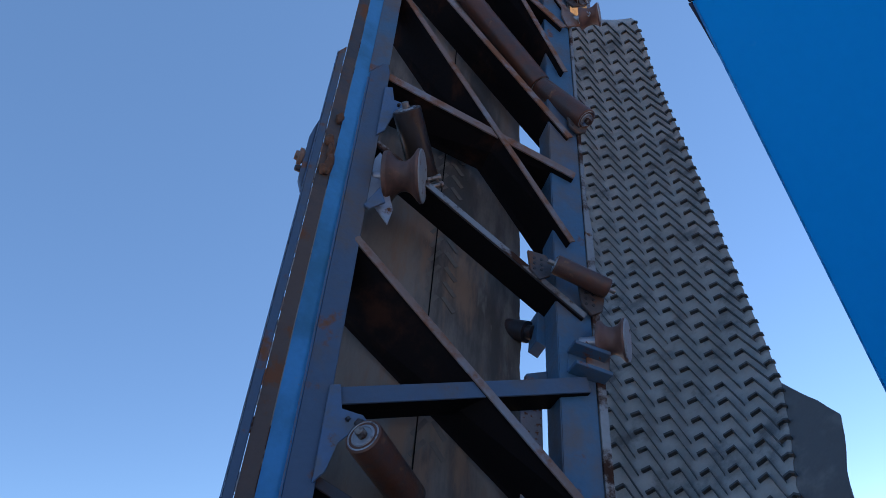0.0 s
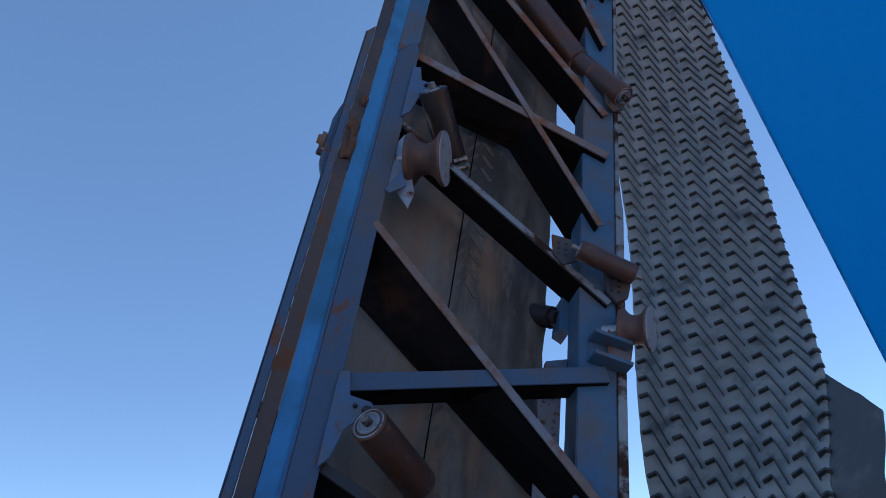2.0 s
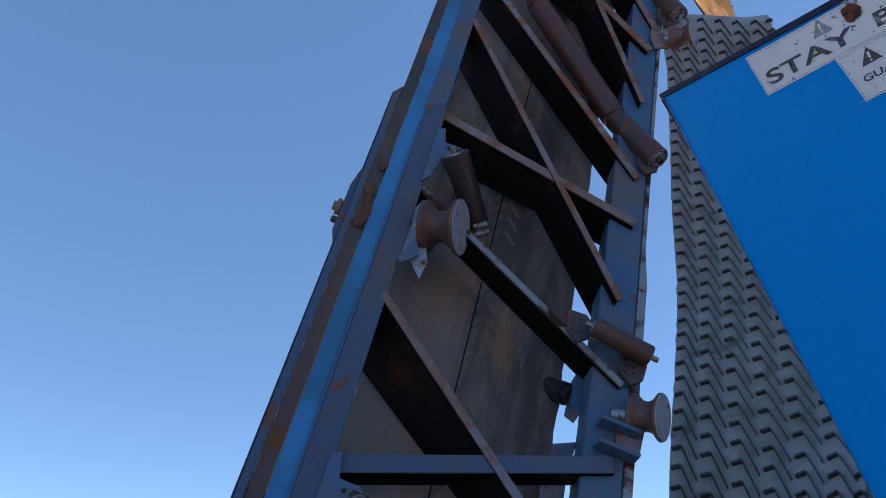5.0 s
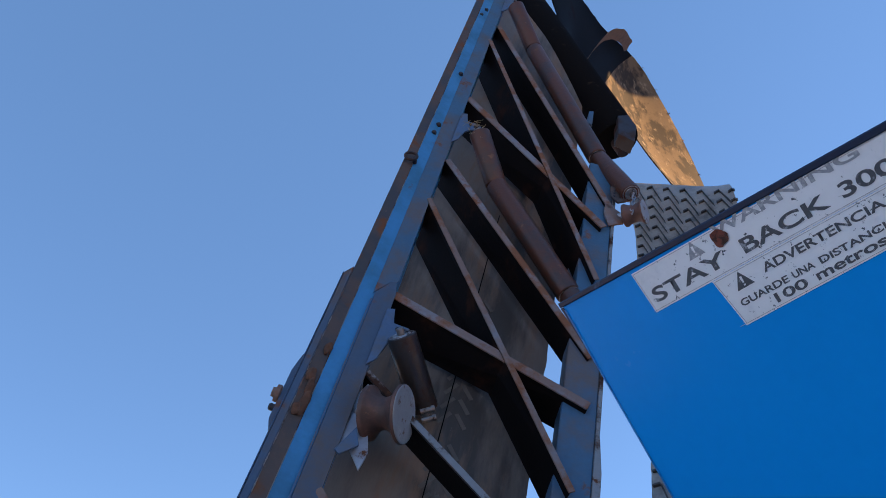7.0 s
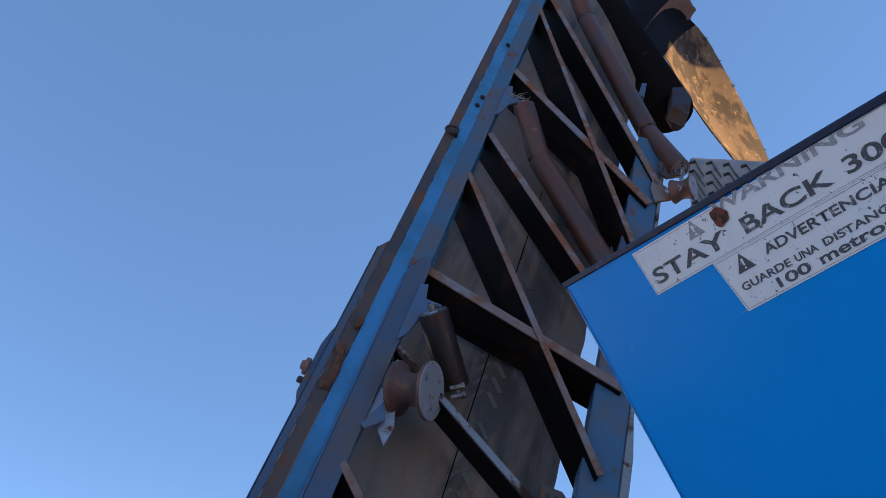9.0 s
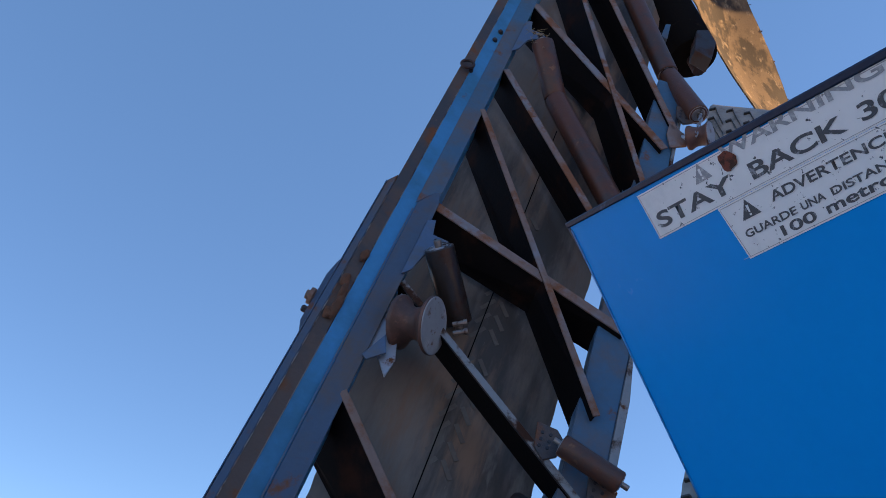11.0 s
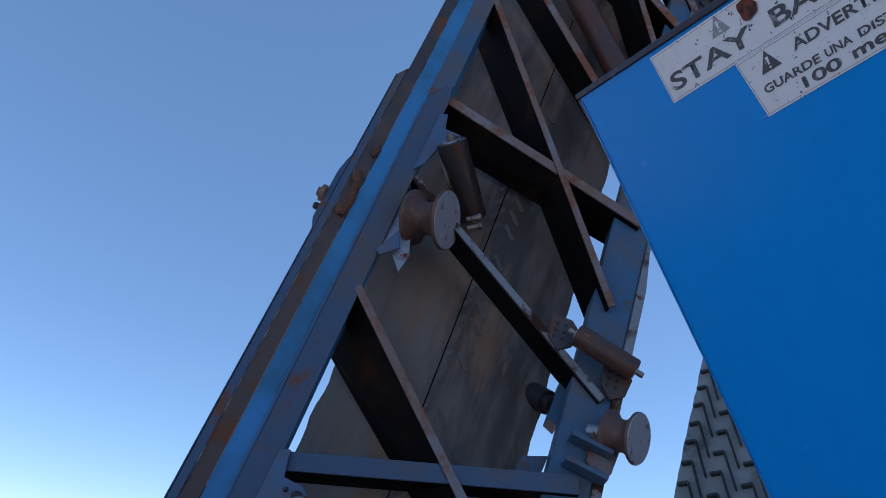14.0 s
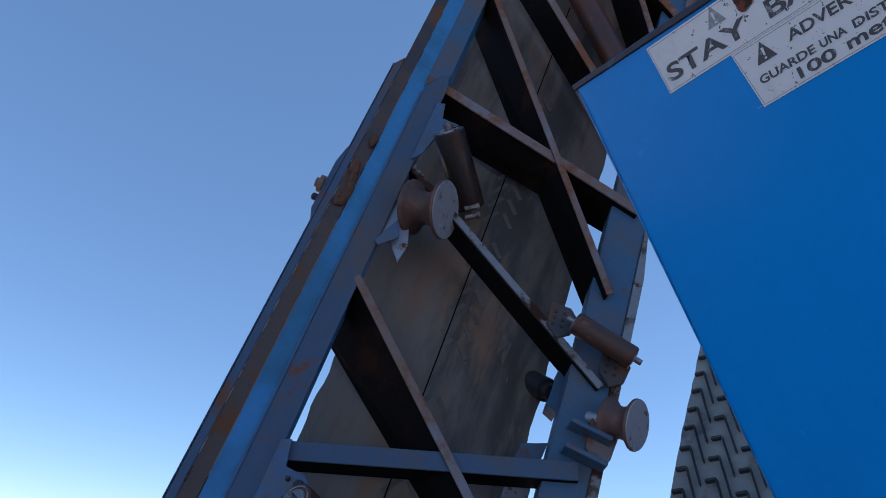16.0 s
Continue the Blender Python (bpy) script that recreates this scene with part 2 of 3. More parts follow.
def swept(bm, section, v0, v1, bevel=0.0):
    """A section in u, n swept along v, with a slight unevenness along its length."""
    steps = max(2, int((v1 - v0) / 0.25))
    ends = []
    for k in range(steps + 1):
        v = v0 + (v1 - v0) * k / steps
        d = 0.0015 * noise.noise(Vector((v * 2.3, section[0][0] * 40, 0)))
        ends.append([bm.verts.new((u + d, v, n)) for u, n in section])
    for p, q in zip(ends, ends[1:]):
        for k in range(len(section)):
            j = (k + 1) % len(section)
            bm.faces.new((p[k], p[j], q[j], q[k]))
    bm.faces.new(ends[0][::-1])
    bm.faces.new(ends[-1])
    if bevel:
        bmesh.ops.bevel(bm, geom=[e for e in bm.edges if abs(e.verts[0].co.y - e.verts[1].co.y) > 0.1], offset=bevel, segments=2, affect="EDGES")


def tilted(bm):
    """Lay a flat plate on the sloping inner face of the side beam."""
    for w in bm.verts:
        w.co.z += 0.143 * max(0.0, -0.004 - w.co.x)


swept(bm, SECTION, FOOT, HEAD, 0.003)
left = part("stringer", bm, blue_frame, conveyor, "blue painted folded steel side beam")
bm = mesh_bm()
swept(bm, [(-0.152, 0.033), (-0.203, 0.045), (-0.203, 0.036), (-0.152, 0.024)], FOOT, HEAD, 0.002)
part("back_flange", bm, flange_brown, left, "rust-brown steel flange")
bm = mesh_bm()
plate(bm, [(-0.236, FOOT), (-0.205, FOOT), (-0.205, 0.06), (-0.236, 0.01)], 0.030, 0.049, 0.003)
part("skirt_plate", bm, old_blue, left, "dull blue outer skirt plate")
# lit outer edge of the skirt, given as a strip of paler blue
bm = mesh_bm()
plate(bm, [(-0.240, FOOT), (-0.2365, FOOT), (-0.2365, 0.008), (-0.240, 0.003)], 0.036, 0.052, 0.001)
part("skirt_edge", bm, hanger_blue, left, "outer edge strip, paler blue for the light on it")
bm = mesh_bm()
plate(bm, [(-0.078, FOOT), (0.010, FOOT), (0.010, 0.0), (-0.006, 0.070), (-0.030, 0.055), (-0.078, -0.035)], 0.002, 0.009, 0.002)
tilted(bm)
part("splice_plate", bm, old_blue, left, "scraped rusty blue-grey splice plate")
for k in range(40):
    v = -3.2 + 0.085 * k + 0.03 * noise.noise(Vector((k * 1.7, 0, 0)))
    if v > 0.03:
        break
    if noise.noise(Vector((k * 0.9, 4, 2))) < -0.25:
        continue
    bm = mesh_bm()
    turned(bm, (-0.204, v, 0.047), (-0.203, v + 0.055 + 0.03 * noise.noise(Vector((k, 3, 1))), 0.048), [(0, 0.001), (0.1, 0.0022), (0.3, 0.0016), (0.5, 0.003), (0.7, 0.0018), (0.9, 0.0022), (1, 0.001)], 8)
    part("weld_bead", bm, worn_edge if k % 3 else brown_steel, left)
bm = mesh_bm()
turned(bm, (-0.145, 0.95, 0.030), (-0.145, 0.95, 0.065), [(0, 0.012), (1, 0.012)], 12)
part("eye_bolt_stud", bm, dark_steel, left)
bm = mesh_bm()
R0, R1 = 0.032, 0.008
for i in range(24):
    for j in range(8):
        a, b = 2 * math.pi * i / 24, 2 * math.pi * j / 8
        r = R0 + R1 * math.cos(b)
        bm.verts.new((-0.168 + r * math.cos(a), 0.955 + r * math.sin(a), 0.066 + R1 * math.sin(b)))
bm.verts.ensure_lookup_table()
for i in range(24):
    for j in range(8):
        bm.faces.new([bm.verts[k] for k in (i * 8 + j, (i + 1) % 24 * 8 + j, (i + 1) % 24 * 8 + (j + 1) % 8, i * 8 + (j + 1) % 8)])
part("lifting_ring", bm, dark_steel, left, "black steel lifting ring", True)
for u, v in ((-0.105, 1.38), (-0.112, 1.29), (-0.100, 2.02), (-0.108, 3.05), (-0.128, 2.95)):
    bm = mesh_bm()
    turned(bm, (u, v, 0.012), (u, v, 0.036), [(0, 0.014), (0.8, 0.014), (1, 0.009)], 6)
    part("bolt", bm, dark_steel, left)

bm = mesh_bm()
plate(bm, [(-0.086, -0.04), (-0.030, 0.06), (0.001, 0.07), (0.001, HEAD), (-0.086, HEAD)], 0.0015, 0.0050, 0.001)
tilted(bm)
part("inner_strip", bm, grimy_blue, left, "scraped grey-blue inner face")
bm = mesh_bm()
plate(bm, [(-0.086, FOOT), (-0.080, FOOT), (-0.080, -0.08), (-0.086, -0.08)], 0.0095, 0.0120, 0.0005)
tilted(bm)
part("fold_line", bm, hanger_blue, left, "pale line along the fold")
# thin pale strip added as a highlight between flange and blue face
bm = mesh_bm()
plate(bm, [(-0.1525, FOOT), (-0.1495, FOOT), (-0.1495, HEAD), (-0.1525, HEAD)], 0.031, 0.0345, 0.0008)
part("highlight_strip", bm, worn_edge, left, "pale strip drawing the highlight along the edge")
# outer bracket with its bolt
bm = mesh_bm()
plate(bm, [(-0.262, -0.80), (-0.241, -0.86), (-0.241, -0.46), (-0.250, -0.50), (-0.262, -0.57)], 0.010, 0.040, 0.003)
outer = part("outer_bracket", bm, old_blue, conveyor)
bm = mesh_bm()
turned(bm, (-0.262, -0.68, 0.025), (-0.296, -0.68, 0.030), [(0, 0.022), (0.15, 0.034), (0.6, 0.034), (0.62, 0.020), (1, 0.018)], 16)
part("roller_nut", bm, brown_steel, outer, "", True)
bm = mesh_bm()
turned(bm, (-0.262, -0.745, 0.025), (-0.285, -0.745, 0.030), [(0, 0.014), (0.8, 0.014), (1, 0.009)], 10)
part("spacer", bm, dark_steel, outer, "", True)

# right stringer
bm = mesh_bm()
RSEC = [(0.800, -0.030), (0.945, -0.030), (0.945, -0.042), (0.812, -0.042), (0.812, -0.150), (0.800, -0.150)]
lo = [bm.verts.new((u, FOOT, n)) for u, n in RSEC]
hi = [bm.verts.new((u, 1.45, n)) for u, n in RSEC]
for k in range(len(RSEC)):
    j = (k + 1) % len(RSEC)
    bm.faces.new((lo[k], lo[j], hi[j], hi[k]))
bm.faces.new(lo[::-1]), bm.faces.new(hi)
bmesh.ops.bevel(bm, geom=[e for e in bm.edges if abs(e.verts[0].co.y - e.verts[1].co.y) > 0.1], offset=0.004, segments=2, affect="EDGES")
right = part("stringer", bm, grimy_blue, conveyor, "blue-grey painted steel side beam with rust along its lip")
bm = mesh_bm()
plate(bm, [(0.945, FOOT), (0.978, FOOT), (0.978, -0.62), (0.962, -0.45), (0.962, 1.45), (0.945, 1.45)], -0.050, -0.022, 0.002)
part("lip", bm, worn_edge, right, "bare rust-streaked edge strip")


def angle_bar(name, a, b, strip, deep, mat, parent, edge=None, n=0.0, lean=0.075):
    """An angle iron: a narrow front leg on the line a-b, and a leg that goes back from its lower side."""
    bm = mesh_bm()
    beam(bm, a, b, strip / 2, strip / 2, n - 0.008, n, 0.0015)
    bar = part(name, bm, mat, parent)
    # lean and near-black colour stand in for shade behind the bar
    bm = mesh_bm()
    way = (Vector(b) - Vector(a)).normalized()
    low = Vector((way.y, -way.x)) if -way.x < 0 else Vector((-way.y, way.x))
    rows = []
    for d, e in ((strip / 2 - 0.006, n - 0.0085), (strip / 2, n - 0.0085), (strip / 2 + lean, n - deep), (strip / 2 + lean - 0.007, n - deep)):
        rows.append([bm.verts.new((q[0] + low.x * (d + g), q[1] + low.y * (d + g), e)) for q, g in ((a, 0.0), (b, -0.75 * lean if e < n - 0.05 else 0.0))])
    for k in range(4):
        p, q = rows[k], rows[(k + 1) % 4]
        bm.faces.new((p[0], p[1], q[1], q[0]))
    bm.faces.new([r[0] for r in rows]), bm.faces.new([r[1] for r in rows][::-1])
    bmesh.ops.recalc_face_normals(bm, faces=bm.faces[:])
    part("rear_leg", bm, shade_seam_black, bar, "near-black rear leg with the shade behind it put into its colour")
    if edge:
        bm = mesh_bm()
        beam(bm, a, b, strip / 2 - 0.002, strip / 2 - 0.002, n + 0.001, n + 0.0035)
        part("rubbed_edge", bm, edge, bar, "bare rubbed steel edge")
    return bar


# crossed braces
angle_bar("brace", (-0.005, 0.0), (0.905, -0.335), 0.042, 0.185, brown_steel, conveyor)
angle_bar("brace", (-0.005, 0.712), (0.868, -0.747), 0.027, 0.205, brown_steel, conveyor, None, 0.010)
angle_bar("brace", (-0.005, -1.655), (0.900, -1.405), 0.060, 0.12, old_blue, conveyor, None, 0.0, 0.0)
angle_bar("brace", (-0.005, -0.997), (0.900, -1.90), 0.030, 0.215, brown_steel, conveyor, None, 0.010, 0.155)
angle_bar("brace", (-0.005, 1.799), (0.905, 0.845), 0.042, 0.185, brown_steel, conveyor)
angle_bar("brace", (-0.005, 2.620), (0.890, 0.420), 0.027, 0.205, brown_steel, conveyor, None, 0.010)
# idler bars
angle_bar("idler_bar", (0.010, -0.448), (0.910, -1.100), 0.030, 0.15, dark_steel, conveyor, worn_edge, -0.010, 0.0)
angle_bar("idler_bar", (0.010, 1.114), (0.900, -0.065), 0.034, 0.17, brown_steel, conveyor, None, -0.010, 0.03)
angle_bar("idler_bar", (0.020, 2.900), (0.937, 1.030), 0.034, 0.17, brown_steel, conveyor, None, -0.010, 0.03)
angle_bar("idler_bar", (-0.007, -1.916), (0.900, -2.30), 0.034, 0.17, dark_steel, conveyor, None, -0.010)


def roller(name, a, b, r, mat, label="", cap=True):
    bm = mesh_bm()
    ln = (Vector(b) - Vector(a)).length
    e = 0.010 / ln
    turned(bm, a, b, [(0, r * 0.90), (e * 0.4, r * 0.985), (e, r), (1 - e, r), (1 - e * 0.4, r * 0.985), (1, r * 0.90)], 40)
    ob = part(name, bm, mat, conveyor, label, True)
    if cap:
        way = (Vector(b) - Vector(a)).normalized()
        for p, s in ((Vector(a), -1), (Vector(b), 1)):
            bm = mesh_bm()
            turned(bm, p + way * s * -0.004, p + way * s * 0.004, [(0, r * 0.88), (0.5, r * 0.88), (0.7, r * 0.82), (0.45, r * 0.78), (0.45, r * 0.66), (0.9, r * 0.62), (1.0, r * 0.52), (0.6, r * 0.48), (0.6, r * 0.34)], 32)
            part("end_cap", bm, zinc_dark, ob, "", True)
            bm = mesh_bm()
            turned(bm, p, p + way * s * 0.030, [(0, r * 0.26), (0.9, r * 0.26), (1, r * 0.2)], 12)
            part("shaft_end", bm, worn_edge, ob, "", True)
    return ob


RR = 0.060
r1 = roller("return_roller", (0.100, -0.283, 0.070), (0.263, -0.435, -0.170), 0.062, roller_dark, "dark polished short return roller")
r2 = roller("return_roller", (0.768, -0.925, 0.045), (0.985, -0.990, 0.050), 0.040, roller_rust, "rusty short return roller")
r3 = roller("return_roller", (0.118, -1.792, 0.060), (0.333, -1.850, -0.195), RR, roller_rust, "rusty brown short return roller")
r4 = roller("return_roller", (0.137, 1.362, 0.045), (0.302, 1.102, -0.090), RR, roller_rust)
r5 = roller("return_roller", (0.308, 1.087, -0.090), (0.780, 0.351, -0.070), RR, roller_rust)
r6 = roller("return_roller", (0.786, 0.338, -0.070), (0.970, 0.040, 0.030), 0.055, roller_rust)
r7 = roller("return_roller", (0.093, 3.176, 0.045), (0.304, 2.837, -0.090), RR, roller_rust)
r8 = roller("return_roller", (0.312, 2.816, -0.090), (0.846, 1.583, -0.070), RR, roller_rust)
r9 = roller("return_roller", (0.854, 1.568, -0.070), (1.030, 1.151, 0.030), 0.055, roller_rust)


def hanger(host, du, dv, flip=1):
    """The blue slotted hanger plate between the side beam and a roller's shaft."""
    bm = mesh_bm()
    plate(bm, [(du + a * flip, dv + b) for a, b in ((-0.012, 0.11), (0.022, 0.12), (0.036, 0.035), (0.105, 0.030), (0.128, 0.005), (0.118, -0.035), (0.070, -0.040), (0.040, -0.075), (0.020, -0.17), (-0.012, -0.21))], 0.012, 0.022, 0.002)
    h = part("hanger_plate", bm, hanger_blue, host, "grimy blue hanger plate")
    for a, b, r in ((0.098, -0.004, 0.017), (0.060, 0.004, 0.008)):
        bm = mesh_bm()
        turned(bm, (du + a * flip, dv + b, 0.020), (du + a * flip, dv + b, 0.036), [(0, r), (0.7, r), (1, r * 0.7)], 6)
        part("bolt", bm, dark_steel, h)


hanger(r1, 0.010, -0.225)
hanger(r3, 0.010, -1.735)
hanger(r4, 0.010, 1.455)
hanger(r7, 0.010, 3.30)
# clip at the bare end of the short roller
for k, (du, dv) in enumerate(((0.285, -0.500), (0.300, -0.540))):
    bm = mesh_bm()
    turned(bm, (du - 0.03, dv - 0.012, -0.085), (du + 0.022, dv + 0.012, -0.070), [(0, 0.010), (0.75, 0.010), (0.76, 0.014), (1, 0.013)], 10)
    part("clip_pin", bm, worn_edge, r1, "bright worn pin", True)
# perforated brackets at the right beam
for host, u, v in ((r2, 0.718, -0.895), (r2, 0.930, -1.010), (r6, 0.930, 0.05), (r9, 0.965, 1.17)):
    bm = mesh_bm()
    plate(bm, [(u - 0.045, v + 0.05), (u + 0.03, v + 0.045), (u + 0.062, v + 0.01), (u + 0.050, v - 0.055), (u + 0.005, v - 0.085), (u - 0.035, v - 0.045)], -0.012, 0.002, 0.002)
    h = part("perforated_bracket", bm, flange_brown, host)
    for k in range(6):
        bm = mesh_bm()
        a, b = u - 0.018 + 0.030 * (k % 2), v + 0.015 - 0.026 * (k // 2)
        turned(bm, (a, b, 0.001), (a, b, 0.004), [(0, 0.0075), (1, 0.0065)], 10)
        part("hole", bm, dark_steel, h)


def spool(at, axis, length, r, flange, label):
    """A waisted guide roller: body with two flanges, and a flat outer disc."""
    axis = Vector(axis).normalized()
    b = Vector(at)
    a = b - axis * length
    bm = mesh_bm()
    prof = [(0, r * 0.6), (0.02, flange * 0.93), (0.10, flange * 0.95)]
    for k in range(13):
        s = k / 12
        prof.append((0.14 + 0.74 * s, r + (flange * 0.93 - r) * abs(2 * s - 1) ** 2.2))
    prof += [(0.93, flange), (0.985, flange), (1.0, flange * 0.985)]
    turned(bm, a, b, prof, 48)
    body = part("guide_roller", bm, spool_rust, conveyor, label, True)
    bm = mesh_bm()
    turned(bm, b + axis * 0.0005, b + axis * 0.004, [(0, flange * 0.975), (0.6, flange * 0.975), (1, flange * 0.955)], 48)
    part("end_disc", bm, spool_face, body, "flat pitted grey end disc")
    bm = mesh_bm()
    turned(bm, a - axis * 0.07, a, [(0, 0.022), (1, 0.022)], 16)
    part("stub_shaft", bm, zinc, body)
    return body


s1 = spool((0.205, -0.640, 0.050), (0.92, -0.02, 0.38), 0.150, 0.062, 0.112, "rusty waisted guide roller")
s2 = spool((1.035, -1.222, 0.062), (0.78, -0.10, 0.60), 0.105, 0.052, 0.083, "rusty waisted guide roller with a clean grey disc")
s3 = spool((1.098, 0.985, 0.055), (0.80, -0.05, 0.58), 0.110, 0.048, 0.066, "rusty waisted guide roller")
for host, out in ((s1, [(-0.01, -0.60), (0.030, -0.50), (0.055, -0.53), (0.075, -0.66), (0.118, -0.80), (0.105, -0.88), (0.045, -0.80), (-0.01, -0.78)]),
                  (s2, [(0.905, -1.32), (0.905, -1.20), (0.965, -1.19), (1.000, -1.26), (0.990, -1.335), (0.955, -1.37)]),
                  (s3, [(0.900, 0.98), (0.905, 1.07), (0.985, 1.02), (1.01, 0.93), (0.93, 0.88)])):
    bm = mesh_bm()
    plate(bm, out, -0.022, -0.010, 0.002)
    part("mounting_plate", bm, zinc if host is s1 else brown_steel, host)
bm = mesh_bm()
plate(bm, [(0.0, -0.840), (0.050, -0.725), (0.080, -0.80), (0.022, -0.855)], 0.011, 0.022, 0.002)
part("mounting_block", bm, hanger_blue, s1, "blue painted foot")
bm = mesh_bm()
for dv in (0.0, -0.085):
    beam(bm, (0.835, -1.265 + dv), (0.975, -1.285 + dv), 0.008, 0.008, -0.03, 0.045, 0.002)
beam(bm, (0.835, -1.307), (0.975, -1.327), 0.045, 0.045, -0.034, -0.026, 0.001)
part("mounting_channel", bm, grimy_blue, s2, "blue-grey channel bracket")

for k in range(7):
    bm = mesh_bm()
    c = Vector((1.035 + 0.004 * math.sin(k), 1.11 - 0.026 * k, 0.055))
    for i in range(12):
        a = 2 * math.pi * i / 12
        b = 2 * math.pi * (i + 1) / 12
        side = Vector((1, 0, 0)) if k % 2 else Vector((0.2, 0, 1))
        p = c + side * 0.009 * math.cos(a) + Vector((0, 0.018 * math.sin(a), 0))
        q = c + side * 0.009 * math.cos(b) + Vector((0, 0.018 * math.sin(b), 0))
        turned(bm, p, q, [(0, 0.0032), (1, 0.0032)], 6)
    part("chain_link", bm, zinc, s3, "", True)

# rusty plate and idler ends behind the belt
bm = mesh_bm()
plate(bm, [(0.70, -2.9), (0.785, -2.9), (0.785, -1.41), (0.70, -1.45)], -0.165, -0.155, 0.002)
guard = part("guard_plate", bm, material("pitted_galvanised_plate", (0.22, 0.23, 0.27), 0.7, 0.2, [(RUST, 40.0, 0.54, 0.62, 0.9), ((0.30, 0.31, 0.36), 6.0, 0.5, 0.7, 0.7)], 0.4, 90), conveyor, "pitted grey steel guard plate")
bm = mesh_bm()
plate(bm, [(0.70, -1.45), (0.785, -1.41), (0.800, -1.30), (0.715, -1.33)], -0.155, -0.130, 0.002)
part("bent_top", bm, grimy_blue, guard)
for v in (-1.06, 0.62, 2.2):
    bm = mesh_bm()
    turned(bm, (0.66, v + 0.06, -0.34), (0.775, v - 0.03, -0.20), [(0, 0.045), (0.85, 0.045), (0.86, 0.030), (1, 0.030)], 20)
    idler = part("carrying_idler", bm, dark_steel, conveyor, "greasy carrying idler end", True)
    bm = mesh_bm()
    plate(bm, [(0.765, v - 0.10), (0.805, v - 0.12), (0.805, v + 0.06), (0.775, v + 0.05)], -0.24, -0.15, 0.002)
    part("idler_bracket", bm, grimy_blue, idler)

# carrying strand of the belt, seen from beneath
bm = mesh_bm()
NU, NV = 14, 160
grid = []


def belt_n(u, v, s):
    return -0.27 + 0.05 * math.cos(math.pi * (s - 0.5)) + 0.008 * noise.noise(Vector((u * 2, v * 1.3, 1)))


for j in range(NV + 1):
    row = []
    for i in range(NU + 1):
        s = i / NU
        v = FOOT + 0.4 + (4.25 - 1.62 * s - FOOT - 0.4) * j / NV
        u0 = -0.09 if v > -1.10 else (-0.018 if v < -1.16 else -0.018 - 0.072 * (v + 1.16) / 0.06)
        u = u0 + (0.745 - u0) * s
        if i == 0:
            u += 0.010 * noise.noise(Vector((v * 9, 0, 0))) + 0.006 * noise.noise(Vector((v * 37, 0, 4)))
        if i == NU:
            u += 0.008 * noise.noise(Vector((v * 7, 5, 0))) + 0.004 * noise.noise(Vector((v * 41, 2, 4)))
        n = belt_n(u, v, s)
        row.append((u, v, n))
    grid.append(row)
front = [[bm.verts.new(p) for p in row] for row in grid]
back = [[bm.verts.new((p[0], p[1], p[2] - 0.012)) for p in row] for row in grid]
for j in range(NV):
    for i in range(NU):
        bm.faces.new((front[j][i], front[j][i + 1], front[j + 1][i + 1], front[j + 1][i]))
        bm.faces.new((back[j][i], back[j + 1][i], back[j + 1][i + 1], back[j][i + 1]))
    for i in (0, NU):
        bm.faces.new((front[j][i], front[j + 1][i], back[j + 1][i], back[j][i]))
carry = part("carrying_belt", bm, belt_back, conveyor, "dusty brown-black underside of the rubber belt", True)
# long splice cut and pressed chevron marks on the underside
bm = mesh_bm()
beam(bm, (0.330, -2.6), (0.365, 1.0), 0.0025, 0.0025, -0.2195, -0.2165)
part("splice_line", bm, shade_seam_black, carry)
scuff = material("pale_scuff", (0.118, 0.106, 0.091), 0.75, 0.0, [((0.105, 0.092, 0.078), 12.0, 0.44, 0.56, 0.8)], 0.3, 90)
for k in range(34):
    v = -2.25 + 0.078 * k
    if noise.noise(Vector((k * 0.37, 2, 0))) < -0.12:
        continue
    bm = mesh_bm()
    for du, s in ((0.385, 1), (0.385, -1)):
        n = belt_n(du + s * 0.036, v - 0.03, 0.5)
        beam(bm, (du + s * 0.012, v), (du + s * 0.060, v - 0.065), 0.009, 0.009, n - 0.002, n + 0.0006)
    part("pressed_mark", bm, scuff, carry)

# head pulley
bm = mesh_bm()
turned(bm, (0.12, 4.15, -0.34), (1.02, 2.26, -0.34), [(0, 0.10), (0.005, 0.155), (0.02, 0.165), (0.98, 0.165), (0.995, 0.155), (1, 0.10)], 40)
drum = part("head_pulley", bm, material("black_lagging", (0.008, 0.0075, 0.0075), 0.95, 0.0, [((0.03, 0.022, 0.016), 8.0, 0.6, 0.7, 0.95)], 0.4, 60, spec=0.05), conveyor, "black rubber-lagged head pulley", True)
bm = mesh_bm()
turned(bm, (1.02, 2.26, -0.34), (1.07, 2.15, -0.34), [(0, 0.045), (1, 0.042)], 16)
part("pulley_shaft", bm, dark_steel, drum)
bm = mesh_bm()
plate(bm, [(0.98, 2.05), (1.09, 2.00), (1.10, 2.20), (1.04, 2.32), (0.97, 2.28)], -0.25, -0.15, 0.003)
part("bearing_block", bm, dark_steel, drum)

# mud on the flange
for k, (u, v, su, sv) in enumerate(((-0.163, -0.425, 0.016, 0.032), (-0.182, -0.570, 0.020, 0.030), (-0.168, -0.625, 0.014, 0.045), (-0.162, -0.690, 0.016, 0.060), (-0.178, -0.735, 0.020, 0.030))):
    bm = mesh_bm()
    blob(bm, (u, v, 0.046), (su, sv, 0.018), k * 3.3)
    lump = part("mud_clod", bm, mud, None, "", True)
    lump.matrix_world = CONV
    tagged(lump, "lump of dried brown mud stuck to the steel flange", "mud", "mud on the conveyor")

